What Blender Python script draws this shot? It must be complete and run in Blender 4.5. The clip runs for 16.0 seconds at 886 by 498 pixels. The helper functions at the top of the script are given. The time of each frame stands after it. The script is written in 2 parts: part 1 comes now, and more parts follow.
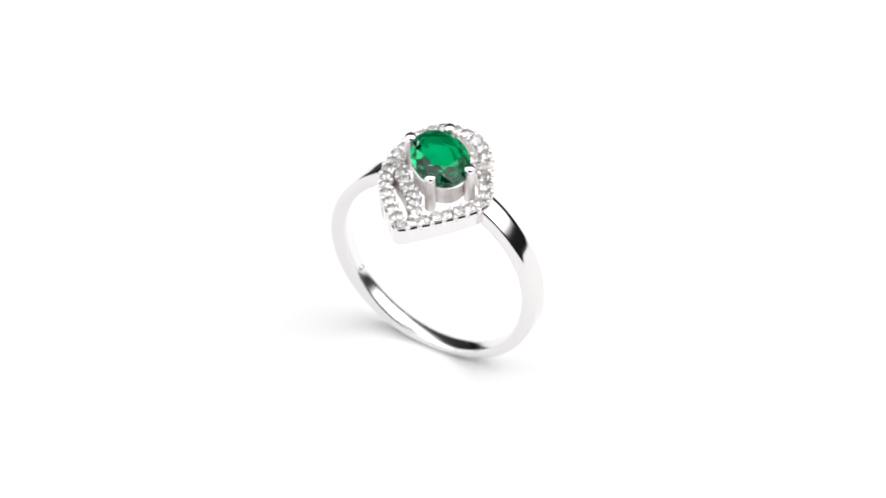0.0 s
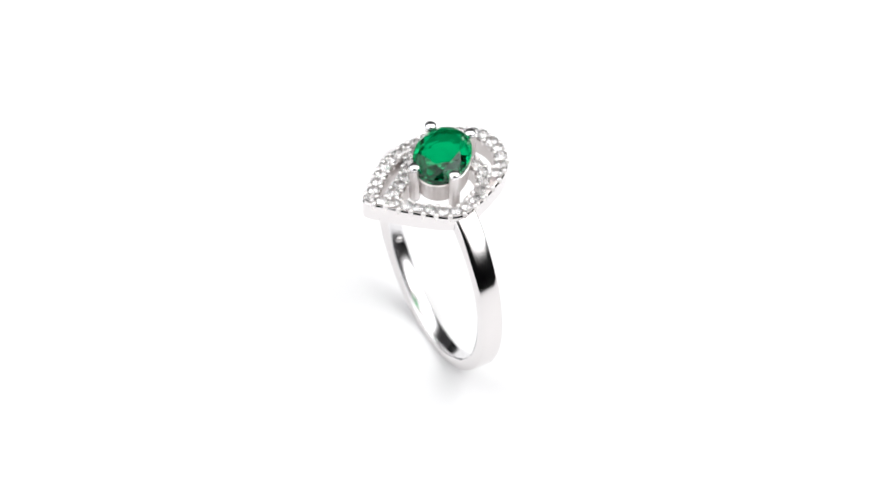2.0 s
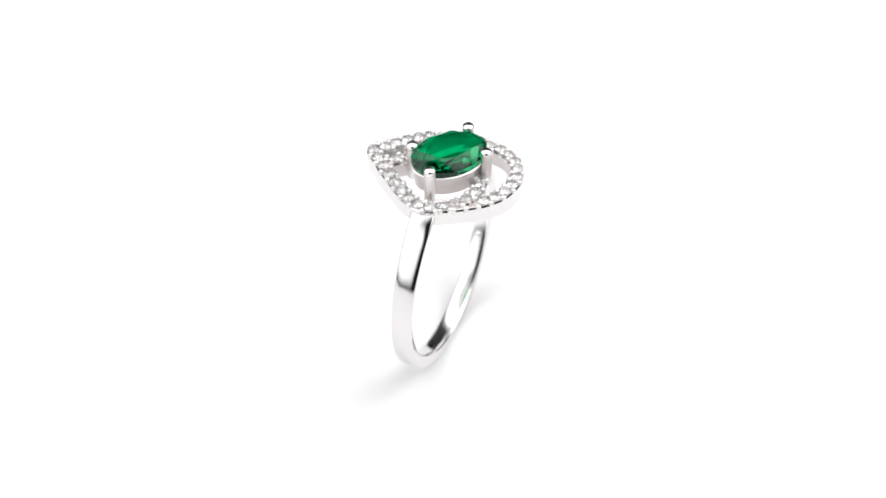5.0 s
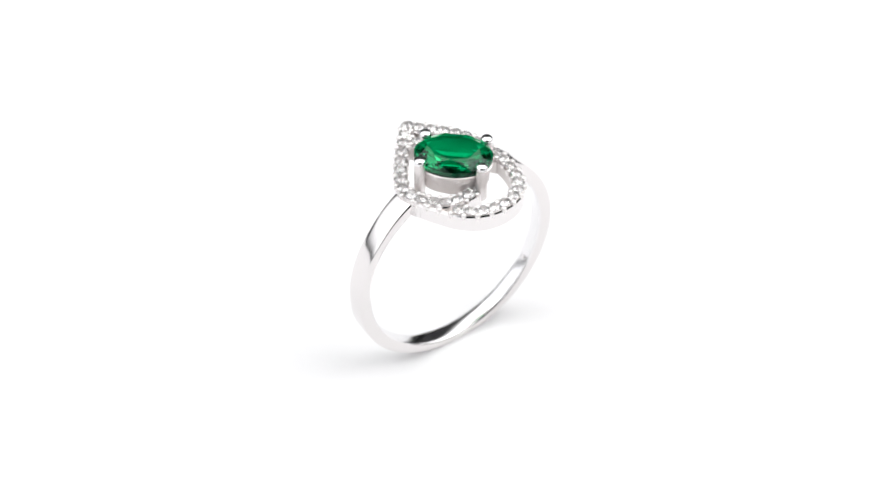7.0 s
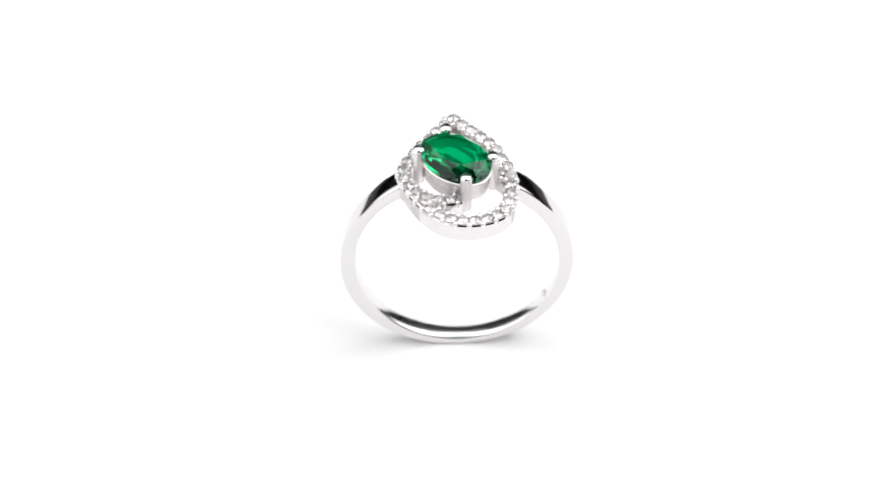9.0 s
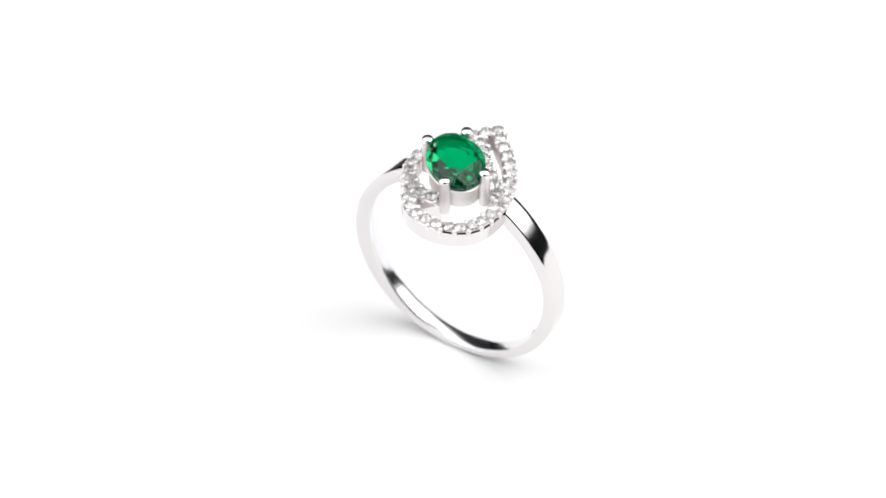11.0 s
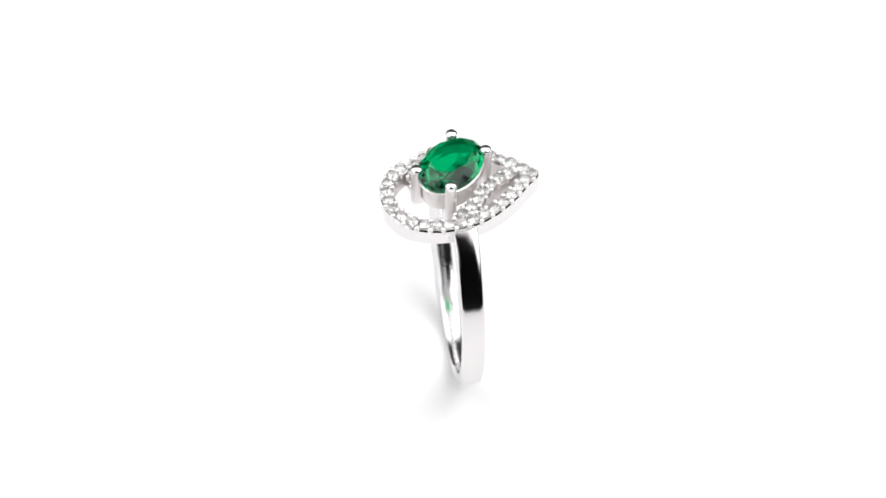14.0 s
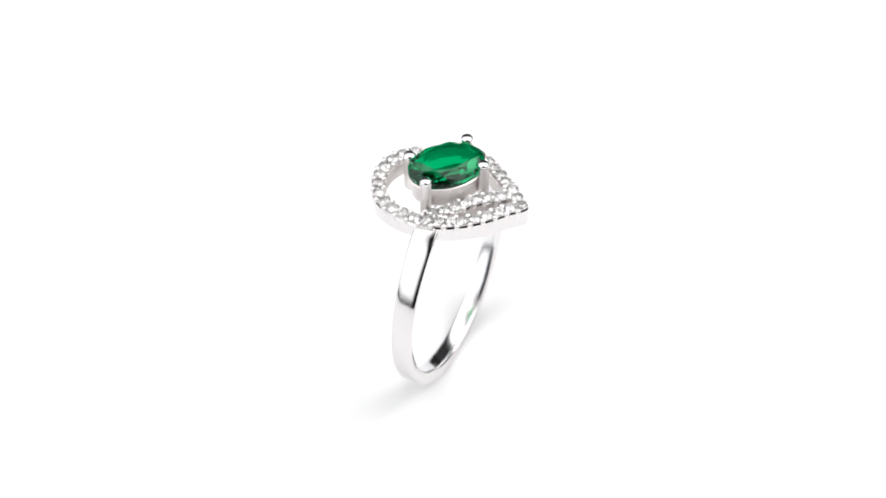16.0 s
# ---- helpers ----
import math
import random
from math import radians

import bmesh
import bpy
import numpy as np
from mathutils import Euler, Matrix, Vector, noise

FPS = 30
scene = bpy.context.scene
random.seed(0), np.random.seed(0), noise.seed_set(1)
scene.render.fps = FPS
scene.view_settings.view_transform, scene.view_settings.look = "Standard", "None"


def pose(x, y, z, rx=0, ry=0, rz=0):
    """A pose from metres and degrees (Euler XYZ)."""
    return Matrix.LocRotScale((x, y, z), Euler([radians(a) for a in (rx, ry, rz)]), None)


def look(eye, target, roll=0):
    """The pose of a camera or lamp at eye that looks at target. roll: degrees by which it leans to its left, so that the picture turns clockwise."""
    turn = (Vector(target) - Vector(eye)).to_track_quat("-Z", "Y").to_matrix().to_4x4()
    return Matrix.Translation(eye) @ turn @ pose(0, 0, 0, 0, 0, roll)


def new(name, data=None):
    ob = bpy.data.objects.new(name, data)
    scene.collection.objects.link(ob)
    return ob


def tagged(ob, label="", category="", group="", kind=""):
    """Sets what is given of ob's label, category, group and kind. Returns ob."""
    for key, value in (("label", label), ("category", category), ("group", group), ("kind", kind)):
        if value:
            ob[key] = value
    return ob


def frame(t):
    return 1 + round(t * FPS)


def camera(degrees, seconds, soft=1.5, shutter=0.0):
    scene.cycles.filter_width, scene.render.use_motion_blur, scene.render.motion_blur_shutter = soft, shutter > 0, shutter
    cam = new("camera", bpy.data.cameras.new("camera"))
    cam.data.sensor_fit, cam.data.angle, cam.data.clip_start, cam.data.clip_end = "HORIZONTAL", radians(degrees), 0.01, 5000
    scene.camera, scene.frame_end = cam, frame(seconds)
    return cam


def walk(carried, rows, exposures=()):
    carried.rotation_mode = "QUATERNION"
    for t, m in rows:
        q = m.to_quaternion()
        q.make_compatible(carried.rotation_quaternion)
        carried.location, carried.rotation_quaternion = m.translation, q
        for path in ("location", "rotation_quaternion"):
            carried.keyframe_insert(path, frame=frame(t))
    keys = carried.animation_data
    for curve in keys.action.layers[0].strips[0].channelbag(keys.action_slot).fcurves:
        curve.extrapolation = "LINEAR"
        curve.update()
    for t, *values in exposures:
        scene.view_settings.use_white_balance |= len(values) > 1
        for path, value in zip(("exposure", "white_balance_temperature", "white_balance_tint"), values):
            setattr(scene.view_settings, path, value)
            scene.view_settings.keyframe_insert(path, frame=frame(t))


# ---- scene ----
cam = camera(16.0, 16.0, soft=1.55)
EYE = (0.00000, -0.19771, 0.21180)
AIM = (-0.00041, -0.00773, 0.01995)
walk(cam, [(0.0, look(EYE, AIM)), (16.0, look(EYE, AIM))])
# a small aperture, sharp at the gem
cam.data.dof.use_dof = True
cam.data.dof.focus_distance = 0.271
cam.data.dof.aperture_fstop = 34.0

# ---- light: a dim studio with large soft lamps over a white table ----
world = bpy.data.worlds.new("studio")
world.use_nodes = True
world.node_tree.nodes["Background"].inputs[0].default_value = (0.9, 0.95, 1.0, 1)
world.node_tree.nodes["Background"].inputs[1].default_value = 0.05
scene.world = world
scene.view_settings.exposure = -0.04


def softbox(name, eye, target, width, height, watts, color=(1, 1, 1), roll=0):
    """A soft lamp whose cloth is brightest in the middle and fades at its rim."""
    data = bpy.data.lights.new(name, "AREA")
    data.shape, data.size, data.size_y = "RECTANGLE", width, height
    data.energy, data.color = watts, color
    data.use_nodes = True
    nodes, links = data.node_tree.nodes, data.node_tree.links
    geo = nodes.new("ShaderNodeNewGeometry")
    split = nodes.new("ShaderNodeSeparateXYZ")
    links.new(geo.outputs["Parametric"], split.inputs[0])
    fades = []
    for axis in ("X", "Y"):
        off = nodes.new("ShaderNodeMath")
        off.operation = "SUBTRACT"
        off.inputs[1].default_value = 0.5
        links.new(split.outputs[axis], off.inputs[0])
        size = nodes.new("ShaderNodeMath")
        size.operation = "ABSOLUTE"
        links.new(off.outputs[0], size.inputs[0])
        fade = nodes.new("ShaderNodeMapRange")
        fade.interpolation_type = "SMOOTHSTEP"
        fade.inputs["From Min"].default_value, fade.inputs["From Max"].default_value = 0.26, 0.5
        fade.inputs["To Min"].default_value, fade.inputs["To Max"].default_value = 1.0, 0.03
        links.new(size.outputs[0], fade.inputs["Value"])
        fades.append(fade)
    both = nodes.new("ShaderNodeMath")
    both.operation = "MULTIPLY"
    for k, fade in enumerate(fades):
        links.new(fade.outputs[0], both.inputs[k])
    links.new(both.outputs[0], nodes["Emission"].inputs["Strength"])
    ob = new(name, data)
    ob.matrix_world = look(eye, target, roll)
    return ob


softbox("softbox_top", (0.02, 0.11, 0.50), (0.02, 0.1101, 0), 1.25, 0.74, 6.0)
softbox("softbox_right", (0.33, -0.03, 0.33), (0, 0, 0.02), 0.76, 0.46, 2.9, roll=-18)
softbox("softbox_left", (-0.41, -0.115, 0.28), (0, 0, 0.03), 1.24, 0.66, 3.9, color=(0.965, 0.98, 1.0))


# ---- materials ----
def material(name):
    mat = bpy.data.materials.new(name)
    mat.use_nodes = True
    return mat, mat.node_tree.nodes, mat.node_tree.links, mat.node_tree.nodes["Principled BSDF"]


def silver(name, color, rough, grain, bump, stretch=(1, 1, 1)):
    """Polished silver with fine scratches and a faint cloudiness."""
    mat, nodes, links, bsdf = material(name)
    bsdf.inputs["Base Color"].default_value = (*color, 1)
    bsdf.inputs["Metallic"].default_value = 1.0
    coord = nodes.new("ShaderNodeTexCoord")
    scale = nodes.new("ShaderNodeMapping")
    scale.inputs["Scale"].default_value = stretch
    fine = nodes.new("ShaderNodeTexNoise")
    fine.inputs["Scale"].default_value = grain
    fine.inputs["Detail"].default_value = 4
    cloud = nodes.new("ShaderNodeTexNoise")
    cloud.inputs["Scale"].default_value = 350
    ramp = nodes.new("ShaderNodeMapRange")
    ramp.inputs["To Min"].default_value = rough * 0.6
    ramp.inputs["To Max"].default_value = rough * 1.5
    lift = nodes.new("ShaderNodeBump")
    lift.inputs["Strength"].default_value = bump
    lift.inputs["Distance"].default_value = 0.00002
    links.new(coord.outputs["Object"], scale.inputs["Vector"])
    links.new(scale.outputs["Vector"], fine.inputs["Vector"])
    links.new(coord.outputs["Object"], cloud.inputs["Vector"])
    links.new(cloud.outputs["Fac"], ramp.inputs["Value"])
    links.new(ramp.outputs["Result"], bsdf.inputs["Roughness"])
    links.new(fine.outputs["Fac"], lift.inputs["Height"])
    links.new(lift.outputs["Normal"], bsdf.inputs["Normal"])
    return mat


def crystal(name, color, ior, gloss=0.5, clarity=1.0, sheen=(1, 1, 1)):
    mat, nodes, links, bsdf = material(name)
    bsdf.inputs["Base Color"].default_value = (*color, 1)
    bsdf.inputs["Roughness"].default_value = 0.0
    bsdf.inputs["IOR"].default_value = ior
    bsdf.inputs["Transmission Weight"].default_value = clarity
    bsdf.inputs["Specular Tint"].default_value = (*sheen, 1)
    bsdf.inputs["Specular IOR Level"].default_value = gloss
    return mat


SILVER = silver("polished_silver", (0.775, 0.75, 0.748), 0.095, 1800, 0.16)
CAST = silver("cast_silver", (0.97, 0.94, 0.93), 0.75, 3500, 0.35)
CLAW = silver("worn_claw_silver", (0.88, 0.85, 0.84), 0.34, 2600, 0.3)
# unpolished silver, its colour darkened for the shade inside the openings
RAW_SHADED = silver("shaded_raw_silver", (0.64, 0.605, 0.59), 0.48, 3000, 0.6)
SATIN = silver("satin_silver", (0.83, 0.795, 0.785), 0.40, 3000, 0.4)
BRUSHED = silver("worn_silver", (0.84, 0.83, 0.84), 0.16, 2500, 0.15)
GREEN = crystal("green_crystal", (0.0, 0.38, 0.125), 1.60, 0.38, sheen=(0.58, 0.70, 0.66))
CLEAR = crystal("clear_crystal", (0.98, 0.965, 0.965), 2.0, clarity=0.86)


def white_table():
    mat, nodes, links, bsdf = material("white_acrylic")
    noise_node = nodes.new("ShaderNodeTexNoise")
    noise_node.inputs["Scale"].default_value = 40
    noise_node.inputs["Detail"].default_value = 6
    coord = nodes.new("ShaderNodeTexCoord")
    mix = nodes.new("ShaderNodeMix")
    mix.data_type = "RGBA"
    mix.inputs["A"].default_value = (0.845, 0.84, 0.85, 1)
    mix.inputs["B"].default_value = (0.87, 0.867, 0.87, 1)
    links.new(coord.outputs["Object"], noise_node.inputs["Vector"])
    links.new(noise_node.outputs["Fac"], mix.inputs["Factor"])
    links.new(mix.outputs["Result"], bsdf.inputs["Base Color"])
    bsdf.inputs["Roughness"].default_value = 0.55
    bsdf.inputs["Specular IOR Level"].default_value = 0.2
    return mat


def studio_paint(name, color):
    mat, nodes, links, bsdf = material(name)
    noise_node = nodes.new("ShaderNodeTexNoise")
    noise_node.inputs["Scale"].default_value = 6
    mix = nodes.new("ShaderNodeMix")
    mix.data_type = "RGBA"
    mix.inputs["A"].default_value = (*[c * 0.8 for c in color], 1)
    mix.inputs["B"].default_value = (*[c * 1.2 for c in color], 1)
    links.new(noise_node.outputs["Fac"], mix.inputs["Factor"])
    links.new(mix.outputs["Result"], bsdf.inputs["Base Color"])
    bsdf.inputs["Roughness"].default_value = 0.9
    return mat


WHITE = white_table()
DARK = studio_paint("dark_studio_paint", (0.028, 0.028, 0.031))
GREY = studio_paint("grey_studio_paint", (0.66, 0.66, 0.70))


# ---- building helpers ----
MM = 0.001


def part(name, bm, mat, parent=None, label="", smooth=False):
    mesh = bpy.data.meshes.new(name)
    bm.normal_update()
    bm.to_mesh(mesh)
    bm.free()
    mesh.materials.append(mat)
    if smooth:
        for poly in mesh.polygons:
            poly.use_smooth = True
    ob = new(name, mesh)
    ob.parent = parent
    if label:
        tagged(ob, label)
    return ob


def shared(name, mesh, parent, m):
    """One more piece on an existing mesh."""
    ob = new(name, mesh)
    ob.parent = parent
    ob.matrix_basis = m
    return ob


def box(bm, x0, x1, y0, y1, z0, z1):
    m = Matrix.LocRotScale(((x0 + x1) / 2, (y0 + y1) / 2, (z0 + z1) / 2), None, (x1 - x0, y1 - y0, z1 - z0))
    return bmesh.ops.create_cube(bm, size=1, matrix=m)


def loft(bm, rings, closed_path=False, caps=True, slots=None):
    """Faces between rings of points of equal count; slots: a material slot for each side of the profile."""
    made = [[bm.verts.new(p) for p in ring] for ring in rings]
    n = len(made[0])
    pairs = list(zip(made, made[1:] + made[:1])) if closed_path else list(zip(made, made[1:]))
    for a, b in pairs:
        for i in range(n):
            side = bm.faces.new((a[i], a[(i + 1) % n], b[(i + 1) % n], b[i]))
            side.material_index = slots[i] if slots else 0
    if caps and not closed_path:
        bm.faces.new(made[0][::-1])
        bm.faces.new(made[-1])
    return made


def curve_points(points, step):
    """Even points and tangents along a smooth curve through the given ones."""
    pts = [Vector((*p, 0)) for p in points]
    pts = [2 * pts[0] - pts[1]] + pts + [2 * pts[-1] - pts[-2]]
    fine = []
    for i in range(1, len(pts) - 2):
        a, b, c, d = pts[i - 1:i + 3]
        for k in range(24):
            t = k / 24
            fine.append(0.5 * (2 * b + (c - a) * t + (2 * a - 5 * b + 4 * c - d) * t * t + (3 * b - a - 3 * c + d) * t ** 3))
    fine.append(pts[-2])
    length = [0.0]
    for a, b in zip(fine, fine[1:]):
        length.append(length[-1] + (b - a).length)
    count = max(2, round(length[-1] / step))
    out = []
    for k in range(count + 1):
        s = length[-1] * k / count
        i = min(max(j for j in range(len(length)) if length[j] <= s + 1e-9), len(fine) - 2)
        t = (s - length[i]) / max(1e-9, length[i + 1] - length[i])
        out.append((fine[i].lerp(fine[i + 1], t), (fine[i + 1] - fine[i]).normalized()))
    return out


# ---- the studio ----
def studio():
    bm = bmesh.new()
    box(bm, -1.4, 1.4, -1.4, 0.061, -0.02, 0.0)
    tagged(part("ground", bm, WHITE), "smooth matt white tabletop surface, evenly lit", "tabletop", kind="structure")
    bm = bmesh.new()
    box(bm, -1.5, 1.5, -1.5, 1.5, -0.06, -0.02)
    tagged(part("floor", bm, DARK), "plain dark unlit surface under the white tabletop", "floor", kind="structure")
    # unseen panel, added so the hoop's shoulders mirror something dark low down
    bm = bmesh.new()
    box(bm, -1.495, 1.495, 1.46, 1.498, -0.02, 0.42)
    tagged(part("reflection_panel", bm, DARK), "unseen dark panel along the studio wall, added for dark reflections", "wall panel", kind="structure")
    for name, b in (("wall_north", (-1.55, 1.55, 1.5, 1.55, -0.03, 1.6)), ("wall_south", (-1.55, 1.55, -1.55, -1.5, -0.03, 1.6)),
                    ("wall_east", (1.5, 1.55, -1.5, 1.5, -0.03, 1.6)), ("wall_west", (-1.55, -1.5, -1.5, 1.5, -0.03, 1.6)),
                    ("ceiling", (-1.55, 1.55, -1.55, 1.55, 1.6, 1.65))):
        bm = bmesh.new()
        box(bm, *b)
        tagged(part(name, bm, GREY if name == "wall_north" else DARK), "plain grey painted studio wall" if name == "wall_north" else "plain dark unlit studio surround", "wall" if name != "ceiling" else "ceiling", kind="structure")


studio()

# ---- the ring: millimetres, from the band's lowest point; x along the band, y along the finger ----
GEM = Vector((0, 0.65, 23.85))     # middle of the four claw tips
BAND_R, BAND_IN, TALL = 10.3, 8.95, 1.037   # the hoop is a little taller than wide
BAND_Z = (BAND_R + 0.025) * TALL
TURN = math.radians(139.7)         # the oval's long axis
TOP = 23.85 - 2.55                 # upper face of the halo
FOOT = 23.85 - 4.4                 # lower edge of the halo


def band(ring):
    """An open hoop: a flat outer face, flanks that lean in, a gently domed inner face, thinner at the foot and with wider shoulders."""
    bm = bmesh.new()
    rings = []
    steps = 150
    for k in range(steps + 1):
        a = math.radians(63.5 - (63.5 + 180 + 63.5) * k / steps)
        up, down = max(0.0, math.sin(a)), max(0.0, -math.sin(a))
        half = 1.0 + 0.22 * up ** 1.5 - 0.10 * down ** 2
        bore = 0.72 + 0.30 * up ** 1.5
        inner = BAND_IN + 0.10 + 0.52 * down ** 2
        lift = min(1.0, max(0.0, (math.degrees(math.asin(math.sin(a))) - 36) / 27))
        outer = BAND_R + 0.24 * lift * lift * (3 - 2 * lift) + 0.12 * abs(math.cos(a)) * (1 - up)
        face, off = half - 0.10 - 0.11 * up ** 1.5, 0.20 * math.cos(a)
        edge, fall = 0.05 + 0.08 * up ** 1.5, 0.11 + 0.03 * up ** 1.5
        thick, dome = outer - inner, 0.025 + 0.035 * up
        shift_out, shift_in = -0.12 * (1 - up), -0.17 * (1 - up)
        cuts = ((outer - fall, off - face - edge, 1), (outer - 0.03, off - face - 0.015, 1), (outer, off - face + 0.05, 1), (outer + dome * 0.7, off - face * 0.55, 1), (outer + dome, off, 1), (outer + dome * 0.7, off + face * 0.55, 1),
                (outer, off + face - 0.05, 1), (outer - 0.03, off + face + 0.015, 1), (outer - fall, off + face + edge, 1), (inner + 0.55 * thick, 0.55 * half + 0.45 * bore + off * 0.5, 0.5),
                (inner + 0.25 * thick, bore + 0.06, 0.2), (inner + 0.10 * thick, bore, 0), (inner + 0.04, bore - 0.10, 0), (inner + 0.005, bore * 0.5, 0), (inner - 0.01, 0, 0),
                (inner + 0.005, -bore * 0.5, 0), (inner + 0.04, -bore + 0.10, 0), (inner + 0.10 * thick, -bore, 0), (inner + 0.25 * thick, -bore - 0.06, 0.2), (inner + 0.55 * thick, -0.55 * half - 0.45 * bore + off * 0.5, 0.5))
        rings.append([Vector((r * math.cos(a) + shift_in + (shift_out - shift_in) * m, y, BAND_Z + r * TALL * math.sin(a))) * MM for r, y, m in cuts])
    loft(bm, rings, slots=[0] * 11 + [1] * 6 + [0] * 3)
    bmesh.ops.recalc_face_normals(bm, faces=bm.faces)
    low = min(v.co.z for v in bm.verts)
    twist = Matrix.Translation((0, 0.23 * MM, 0)) @ Matrix.Rotation(math.radians(1.25), 4, "Z")
    for v in bm.verts:
        v.co.z -= low
        v.co = twist @ v.co
    ob = part("band", bm, SILVER, ring, "mirror-polished silver hoop", smooth=True)
    ob.data.materials.append(BRUSHED)
    return ob


STRANDS = (
    ((-0.60, 2.85), (0.35, 3.1), (1.4, 3.12), (2.45, 2.75), (3.4, 2.0), (4.15, 0.95), (4.6, -0.4), (4.38, -1.6), (3.78, -2.68), (3.1, -3.67), (1.98, -5.2), (1.1, -6.2), (0.68, -6.76), (0.28, -7.12)),
    ((0.28, -7.12), (-0.14, -6.80), (-0.7, -6.2), (-1.95, -5.17), (-3.33, -3.6), (-4.3, -1.85), (-4.8, 0.2), (-4.78, 2.25), (-4.15, 4.1), (-2.72, 5.28), (-0.95, 5.7), (0.78, 5.32), (2.12, 4.25), (3.05, 2.92), (3.8, 1.6), (4.3, 0.5)),
    ((-4.6, 0.15), (-3.6, -0.88), (-2.62, -1.86), (-1.45, -2.7), (-0.5, -3.6), (0.3, -4.65), (0.95, -5.35), (1.4, -5.6)),
)
HALF = 0.62


def sag(x):
    """How far the halo bends down towards the shoulders."""
    return 0.0185 * x * x


def stone_mesh():
    """A small round brilliant, 1 mm across: table, star, kite and girdle facets above, two tiers of mains below."""
    bm = bmesh.new()
    r = 0.565

    def circle(scale, z, count, shift=0.0):
        return [bm.verts.new(Vector((scale * r * math.cos(a), scale * r * math.sin(a), z)) * MM) for a in (math.tau * (k + shift) / count for k in range(count))]

    table, mid, girdle = circle(0.54, 0.185, 8), circle(0.78, 0.115, 8, 0.5), circle(1.0, 0.0, 16)
    low = circle(0.50, -0.245, 8, 0.5)
    culet = bm.verts.new(Vector((0, 0, -0.48)) * MM)
    bm.faces.new(table)
    for k in range(8):
        t0, t1, m, n = table[k], table[(k + 1) % 8], mid[k], mid[(k + 1) % 8]
        g0, g1, g2 = girdle[2 * k], girdle[2 * k + 1], girdle[(2 * k + 2) % 16]
        bm.faces.new((t0, m, t1))
        bm.faces.new((m, g0, g1))
        bm.faces.new((m, g1, g2))
        bm.faces.new((t1, m, g2, n))
        bm.faces.new((g0, low[k], g1))
        bm.faces.new((g1, low[k], g2))
        bm.faces.new((g2, low[k], low[(k + 1) % 8]))
        bm.faces.new((low[k], culet, low[(k + 1) % 8]))
    bmesh.ops.recalc_face_normals(bm, faces=bm.faces)
    mesh = bpy.data.meshes.new("halo_stone")
    bm.to_mesh(mesh)
    bm.free()
    mesh.materials.append(CLEAR)
    return mesh


def bead_mesh():
    """A claw bead that grips two stones, tall and round-topped."""
    bm = bmesh.new()
    rings = []
    for z, r in ((-0.66, 0.07), (-0.50, 0.18), (-0.16, 0.26), (0.0, 0.25), (0.10, 0.18), (0.15, 0.07)):
        rings.append([Vector((r * math.cos(a), r * math.sin(a), z)) * MM for a in (math.tau * k / 8 for k in range(8))])
    loft(bm, rings)
    bmesh.ops.recalc_face_normals(bm, faces=bm.faces)
    mesh = bpy.data.meshes.new("claw")
    bm.to_mesh(mesh)
    bm.free()
    mesh.materials.append(CLAW)
    for poly in mesh.polygons:
        poly.use_smooth = True
    return mesh


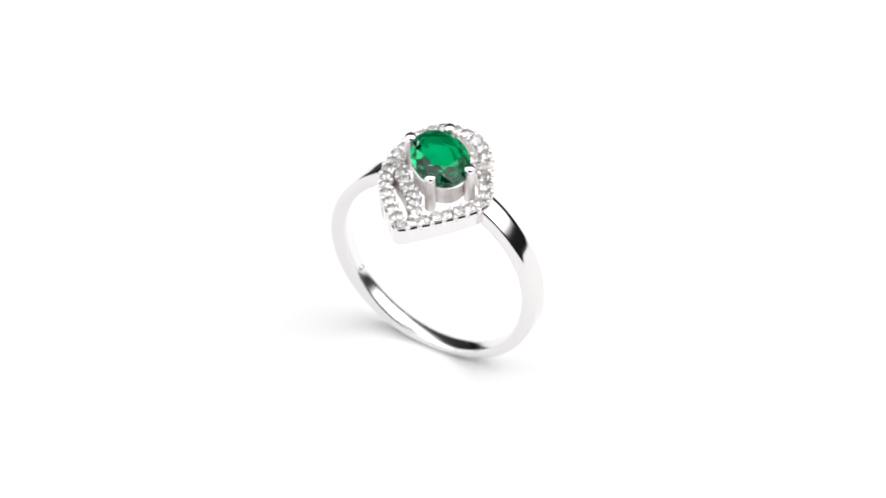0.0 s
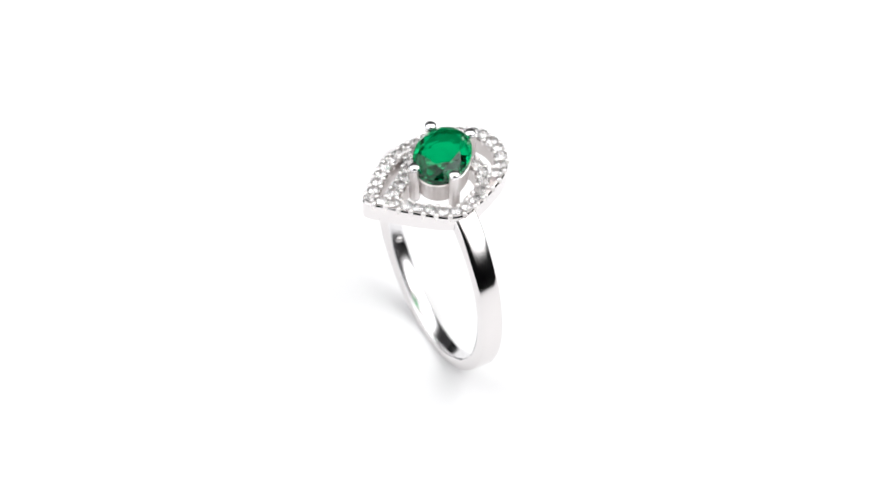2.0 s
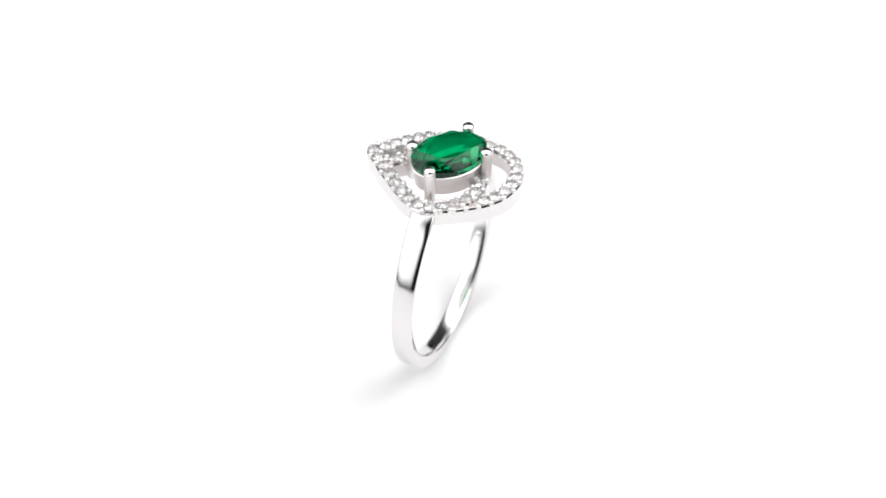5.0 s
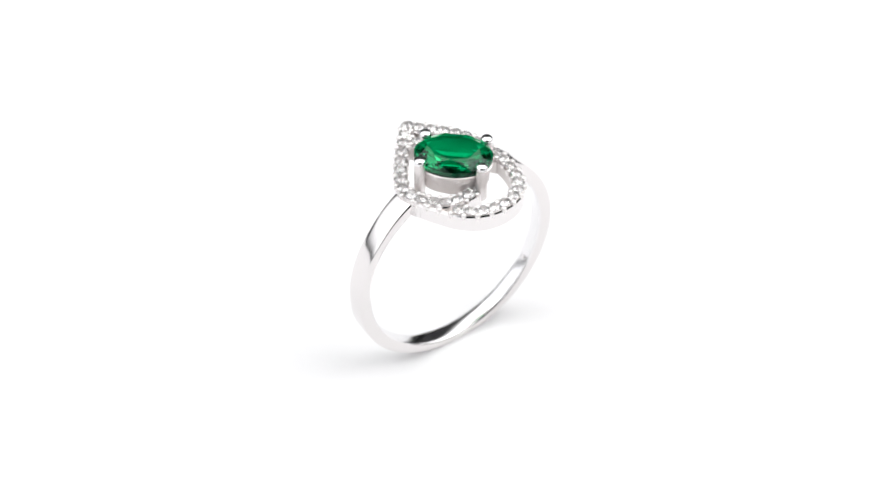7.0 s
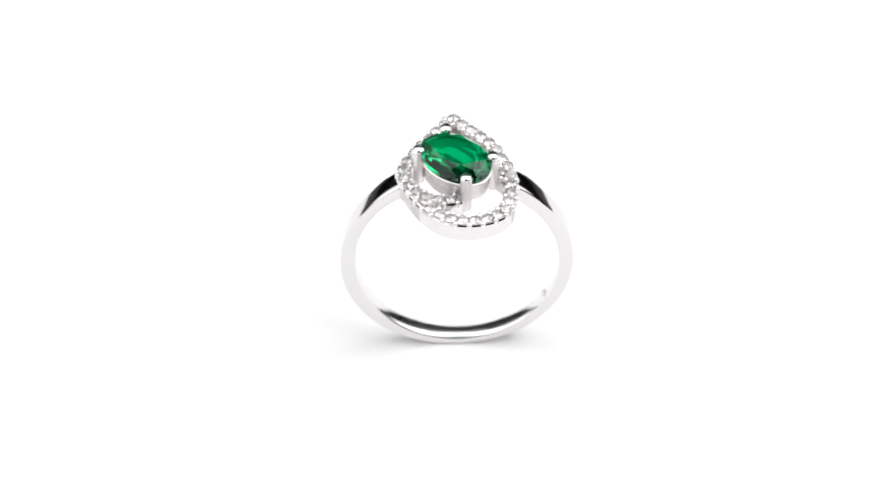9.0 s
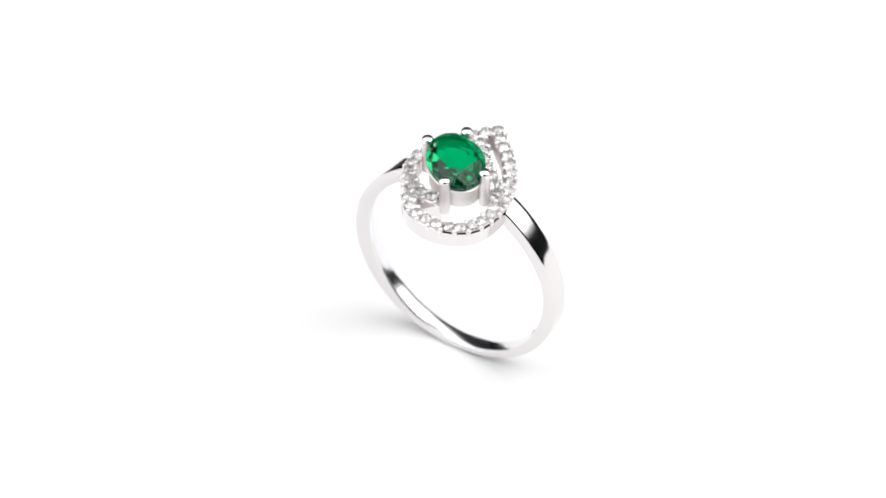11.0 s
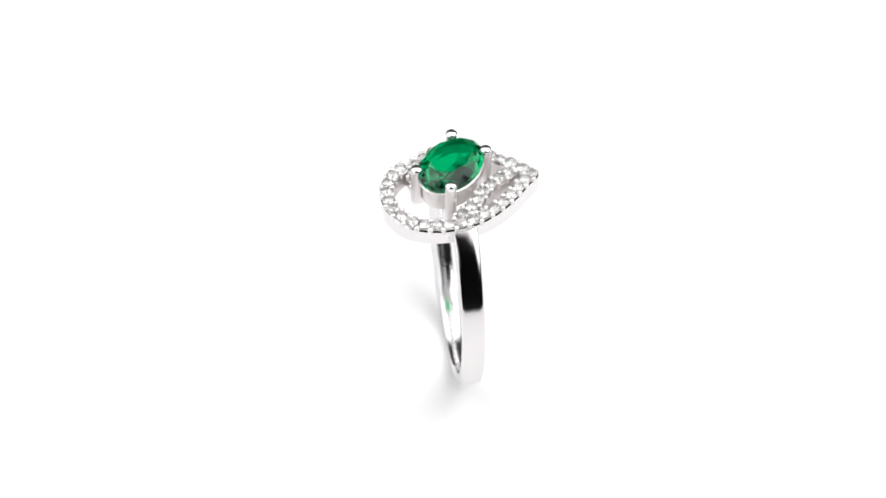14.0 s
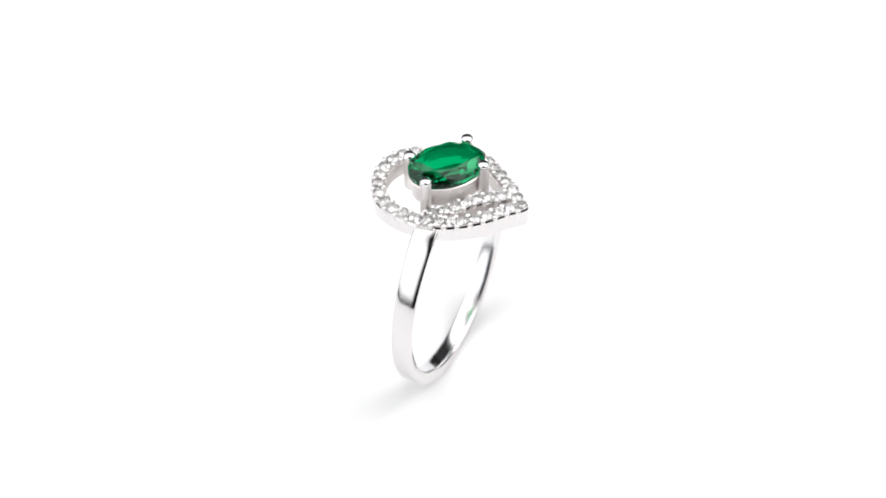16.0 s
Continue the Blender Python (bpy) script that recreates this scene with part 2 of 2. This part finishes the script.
def halo(ring):
    bm = bmesh.new()
    first, second = curve_points(STRANDS[0], 0.18), curve_points(STRANDS[1], 0.18)
    corner = first[-1][0]
    came, goes = first[-1][1], second[0][1]
    outline = [(p, d, 1.0) for p, d in first if (p - corner).length > 0.35]
    # the pointed end is rounded over: the profile swings round its corner
    outline += [(corner, came.slerp(goes, k / 8), 0.35) for k in range(9)]
    outline += [(p, d, 1.0) for p, d in second if (p - corner).length > 0.35]
    tail = [(p, d, 1.0) for p, d in curve_points(STRANDS[2], 0.18)]
    turning = came.cross(goes).z   # which way the outline bends at the tip
    for n, path in enumerate((outline, tail)):
        rings = []
        for k, (p, d, wide) in enumerate(path):
            side = Vector((d.y, -d.x, 0))
            drop = 0.05 * n + 0.04 * k / len(path)
            prof = []
            for y, z in ((-HALF + 0.05, None), (-HALF, FOOT + 0.08), (-HALF, TOP - 0.28 - drop), (-HALF + 0.09, TOP - 0.14 - drop), (-HALF + 0.26, TOP - 0.14 - drop), (0, TOP - 0.62 - drop),
                         (HALF - 0.26, TOP - 0.14 - drop), (HALF - 0.09, TOP - 0.14 - drop), (HALF, TOP - 0.28 - drop), (HALF, FOOT + 0.08), (HALF - 0.05, None)):
                q = p + side * (y if y * turning > 0 else y * wide)
                high = FOOT - 0.14 + drop - 0.45 * sag(q.x) if z is None else z - (0.45 * sag(q.x) + 0.14 if z < FOOT + 0.5 else sag(q.x))
                prof.append(Vector((q.x + GEM.x, q.y + GEM.y, high)) * MM)
            rings.append(prof)
        # slot 2, inner walls and underside: silver with shade in its colour
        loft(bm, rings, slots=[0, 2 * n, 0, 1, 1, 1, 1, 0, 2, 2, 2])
    bmesh.ops.recalc_face_normals(bm, faces=bm.faces)
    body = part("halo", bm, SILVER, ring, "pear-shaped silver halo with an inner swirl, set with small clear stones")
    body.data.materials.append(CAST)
    body.data.materials.append(RAW_SHADED)
    stone, claw = stone_mesh(), bead_mesh()
    rng = random.Random(4)
    placed, claws = [], []
    for strand in STRANDS:
        spots = curve_points(strand, 0.535)
        for k, (p, d) in enumerate(spots):
            side = Vector((d.y, -d.x, 0))
            if k % 2 == 0:
                if min([(p - q).length for q in placed] or [9]) < 0.80:
                    continue
                placed.append(p)
                m = Matrix.LocRotScale(Vector((p.x + GEM.x, p.y + GEM.y, TOP - 0.02 - sag(p.x))) * MM,
                                       Euler((rng.uniform(-0.16, 0.16), rng.uniform(-0.16, 0.16) + 0.037 * p.x, rng.uniform(0, 6))), None)
                shared("halo_stone", stone, body, m)
            else:
                for s in (-1, 1):
                    q = p + side * s * (HALF - 0.13)
                    if min([(q - c).length for c in claws] or [9]) < 0.30 or any((q - c).length < 0.42 for c in placed):
                        continue
                    claws.append(q)
                    m = Matrix.LocRotScale(Vector((q.x + GEM.x, q.y + GEM.y, TOP - 0.05 - sag(q.x) + rng.uniform(-0.03, 0.03))) * MM, Euler((0, 0, rng.uniform(0, 6))), None)
                    shared("claw", claw, body, m)
    tiny = bpy.data.meshes.new("bead")
    bm = bmesh.new()
    bmesh.ops.create_icosphere(bm, subdivisions=1, radius=0.10 * MM)
    bm.to_mesh(tiny)
    bm.free()
    tiny.materials.append(CAST)
    for poly in tiny.polygons:
        poly.use_smooth = True
    # rows of tiny beads on the rim above the two shoulders
    for strand, low_y, high_y in ((STRANDS[0], -0.3, 1.1), (STRANDS[1], -1.3, 0.2)):
        for p, d in curve_points(strand, 0.21):
            if abs(p.x) > 3.6 and low_y < p.y < high_y:
                q = p - Vector((d.y, -d.x, 0)) * (HALF - 0.01)
                shared("bead", tiny, body, Matrix.Translation(Vector((q.x + GEM.x, q.y + GEM.y, TOP - 0.30 - sag(q.x))) * MM))
    return body


def oval(a, scale, z, long=3.47, short=2.50):
    x, y = long * scale * math.cos(a), short * scale * math.sin(a)
    return Vector((GEM.x + x * math.cos(TURN) - y * math.sin(TURN), GEM.y + x * math.sin(TURN) + y * math.cos(TURN), GEM.z + z)) * MM


def gemstone(ring):
    """Oval mixed cut: table, star, kite and girdle facets above, two tiers below."""
    bm = bmesh.new()
    table = [bm.verts.new(oval(math.tau * k / 8, 0.64, 0.34)) for k in range(8)]
    mid = [bm.verts.new(oval(math.tau * (k + 0.5) / 8, 0.835, 0.06)) for k in range(8)]
    rim = [bm.verts.new(oval(math.tau * k / 32, 1.0, -0.47)) for k in range(32)]
    belt = [bm.verts.new(oval(math.tau * k / 32, 1.0, -0.78)) for k in range(32)]
    rim_low = [bm.verts.new(oval(math.tau * k / 32, 0.97, -1.14)) for k in range(32)]
    low = [bm.verts.new(oval(math.tau * (k + 0.5) / 8, 0.60, -1.74)) for k in range(8)]
    keel = [bm.verts.new(oval(a, 0.26, -2.0)) for a in (0, math.pi)]
    bm.faces.new(table)
    for k in range(8):
        t0, t1, m, m1 = table[k], table[(k + 1) % 8], mid[k], mid[(k + 1) % 8]
        bm.faces.new((t0, m, t1))
        r = [rim[(4 * k + j) % 32] for j in range(9)]
        bm.faces.new((m, r[0], r[1], r[2]))
        bm.faces.new((m, r[2], r[3], r[4]))
        bm.faces.new((t1, m, r[4], m1))
    for k in range(32):
        bm.faces.new((rim[k], belt[k], belt[(k + 1) % 32], rim[(k + 1) % 32]))
        bm.faces.new((belt[k], rim_low[k], rim_low[(k + 1) % 32], belt[(k + 1) % 32]))
    for k in range(8):
        l0, l1 = low[k], low[(k + 1) % 8]
        r = [rim_low[(4 * k + j) % 32] for j in range(5)]
        bm.faces.new((l0, r[0], r[1], r[2]))
        bm.faces.new((l0, r[2], r[3], r[4]))
        bm.faces.new((l0, r[4], l1))
        turn = math.cos(math.tau * (k + 1) / 8)
        if abs(turn) < 0.01:
            one, two = (keel[0], keel[1]) if k == 1 else (keel[1], keel[0])
            bm.faces.new((l0, l1, two, one))
        else:
            bm.faces.new((l0, l1, keel[0] if turn > 0 else keel[1]))
    bmesh.ops.holes_fill(bm, edges=bm.edges, sides=6)
    bmesh.ops.recalc_face_normals(bm, faces=bm.faces)
    return part("gemstone", bm, GREEN, ring, "faceted oval gemstone of clear emerald green")


def basket(ring):
    """The oval collar that carries the gem and its four claws."""
    bm = bmesh.new()
    rings = []
    for k in range(64):
        a = math.tau * k / 64
        rings.append([oval(a, s, z) for s, z in ((0.98, -1.10), (1.012, -1.15), (0.955, -1.27), (0.92, -2.1), (0.91, -3.2), (0.86, -3.28), (0.80, -3.2), (0.80, -1.7), (0.88, -1.24))])
    loft(bm, rings, closed_path=True, slots=[0, 0, 0, 0, 0, 1, 1, 0, 0])
    bmesh.ops.recalc_face_normals(bm, faces=bm.faces)
    collar = part("collar", bm, SATIN, ring, "oval satin silver collar under the gem", smooth=False)
    # the collar's lower inside gets the shade-darkened silver too
    collar.data.materials.append(RAW_SHADED)
    for along, across in ((-2.70, -1.78), (-2.70, 1.78), (2.70, 1.78), (2.70, -1.78)):
        x = GEM.x + along * math.cos(TURN) - across * math.sin(TURN)
        y = GEM.y + along * math.sin(TURN) + across * math.cos(TURN)
        bm = bmesh.new()
        rings = []
        for z, r in ((-3.7, 0.47), (-3.6, 0.50), (-0.5, 0.50), (-0.28, 0.51), (-0.16, 0.53), (-0.05, 0.53), (0.06, 0.485), (0.14, 0.40), (0.20, 0.26), (0.22, 0.10)):
            rings.append([Vector((x + r * math.cos(b), y + r * math.sin(b), GEM.z + z)) * MM for b in (math.tau * j / 20 for j in range(20))])
        loft(bm, rings)
        bmesh.ops.recalc_face_normals(bm, faces=bm.faces)
        for f in bm.faces:
            f.material_index = 1 if f.calc_center_median().z < (GEM.z - 0.3) * MM else 0
        part("prong", bm, BRUSHED, ring, "round-topped silver prong", smooth=True).data.materials.append(SATIN)


def mark(ring):
    """A small raised oval on the inner face of the hoop."""
    a = math.radians(180 + 31)
    out = Vector((math.cos(a), 0, math.sin(a)))
    side, along = Vector((0, 1, 0)), Vector((-math.sin(a), 0, math.cos(a)))
    centre = Vector((0, 0, BAND_Z)) + Vector((out.x, 0, out.z * TALL)) * (BAND_IN + 0.21) + side * 0.08 - Vector((0.15, 0, 0))
    bm = bmesh.new()
    rings = []
    for h, r in ((0.0, 1.0), (0.06, 0.96), (0.11, 0.75), (0.13, 0.35)):
        rings.append([(centre - out * h + along * (0.24 * r * math.cos(b)) + side * (0.32 * r * math.sin(b))) * MM for b in (math.tau * j / 16 for j in range(16))])
    loft(bm, rings)
    bmesh.ops.recalc_face_normals(bm, faces=bm.faces)
    part("hallmark", bm, SILVER, ring, "small raised oval maker's stamp", smooth=True)


ring = tagged(new("ring"), "silver ring with oval green gemstone, standing on white tabletop", "ring")
band(ring)
halo(ring)
basket(ring)
gemstone(ring)
mark(ring)


def motions():
    """The ring turns evenly, clockwise from above, about an upright axis beside its foot."""
    rate = 16.592
    base = Vector((-1.028, -0.370, 0)) * MM
    rows = []
    for k in range(33):
        t = k * 0.5
        spin = Matrix.Rotation(math.radians(-rate * t), 4, "Z")
        rows.append((t, spin @ Matrix.Translation(base) @ Matrix.Rotation(math.radians(-31.1), 4, "Z")))
    walk(ring, rows)


motions()
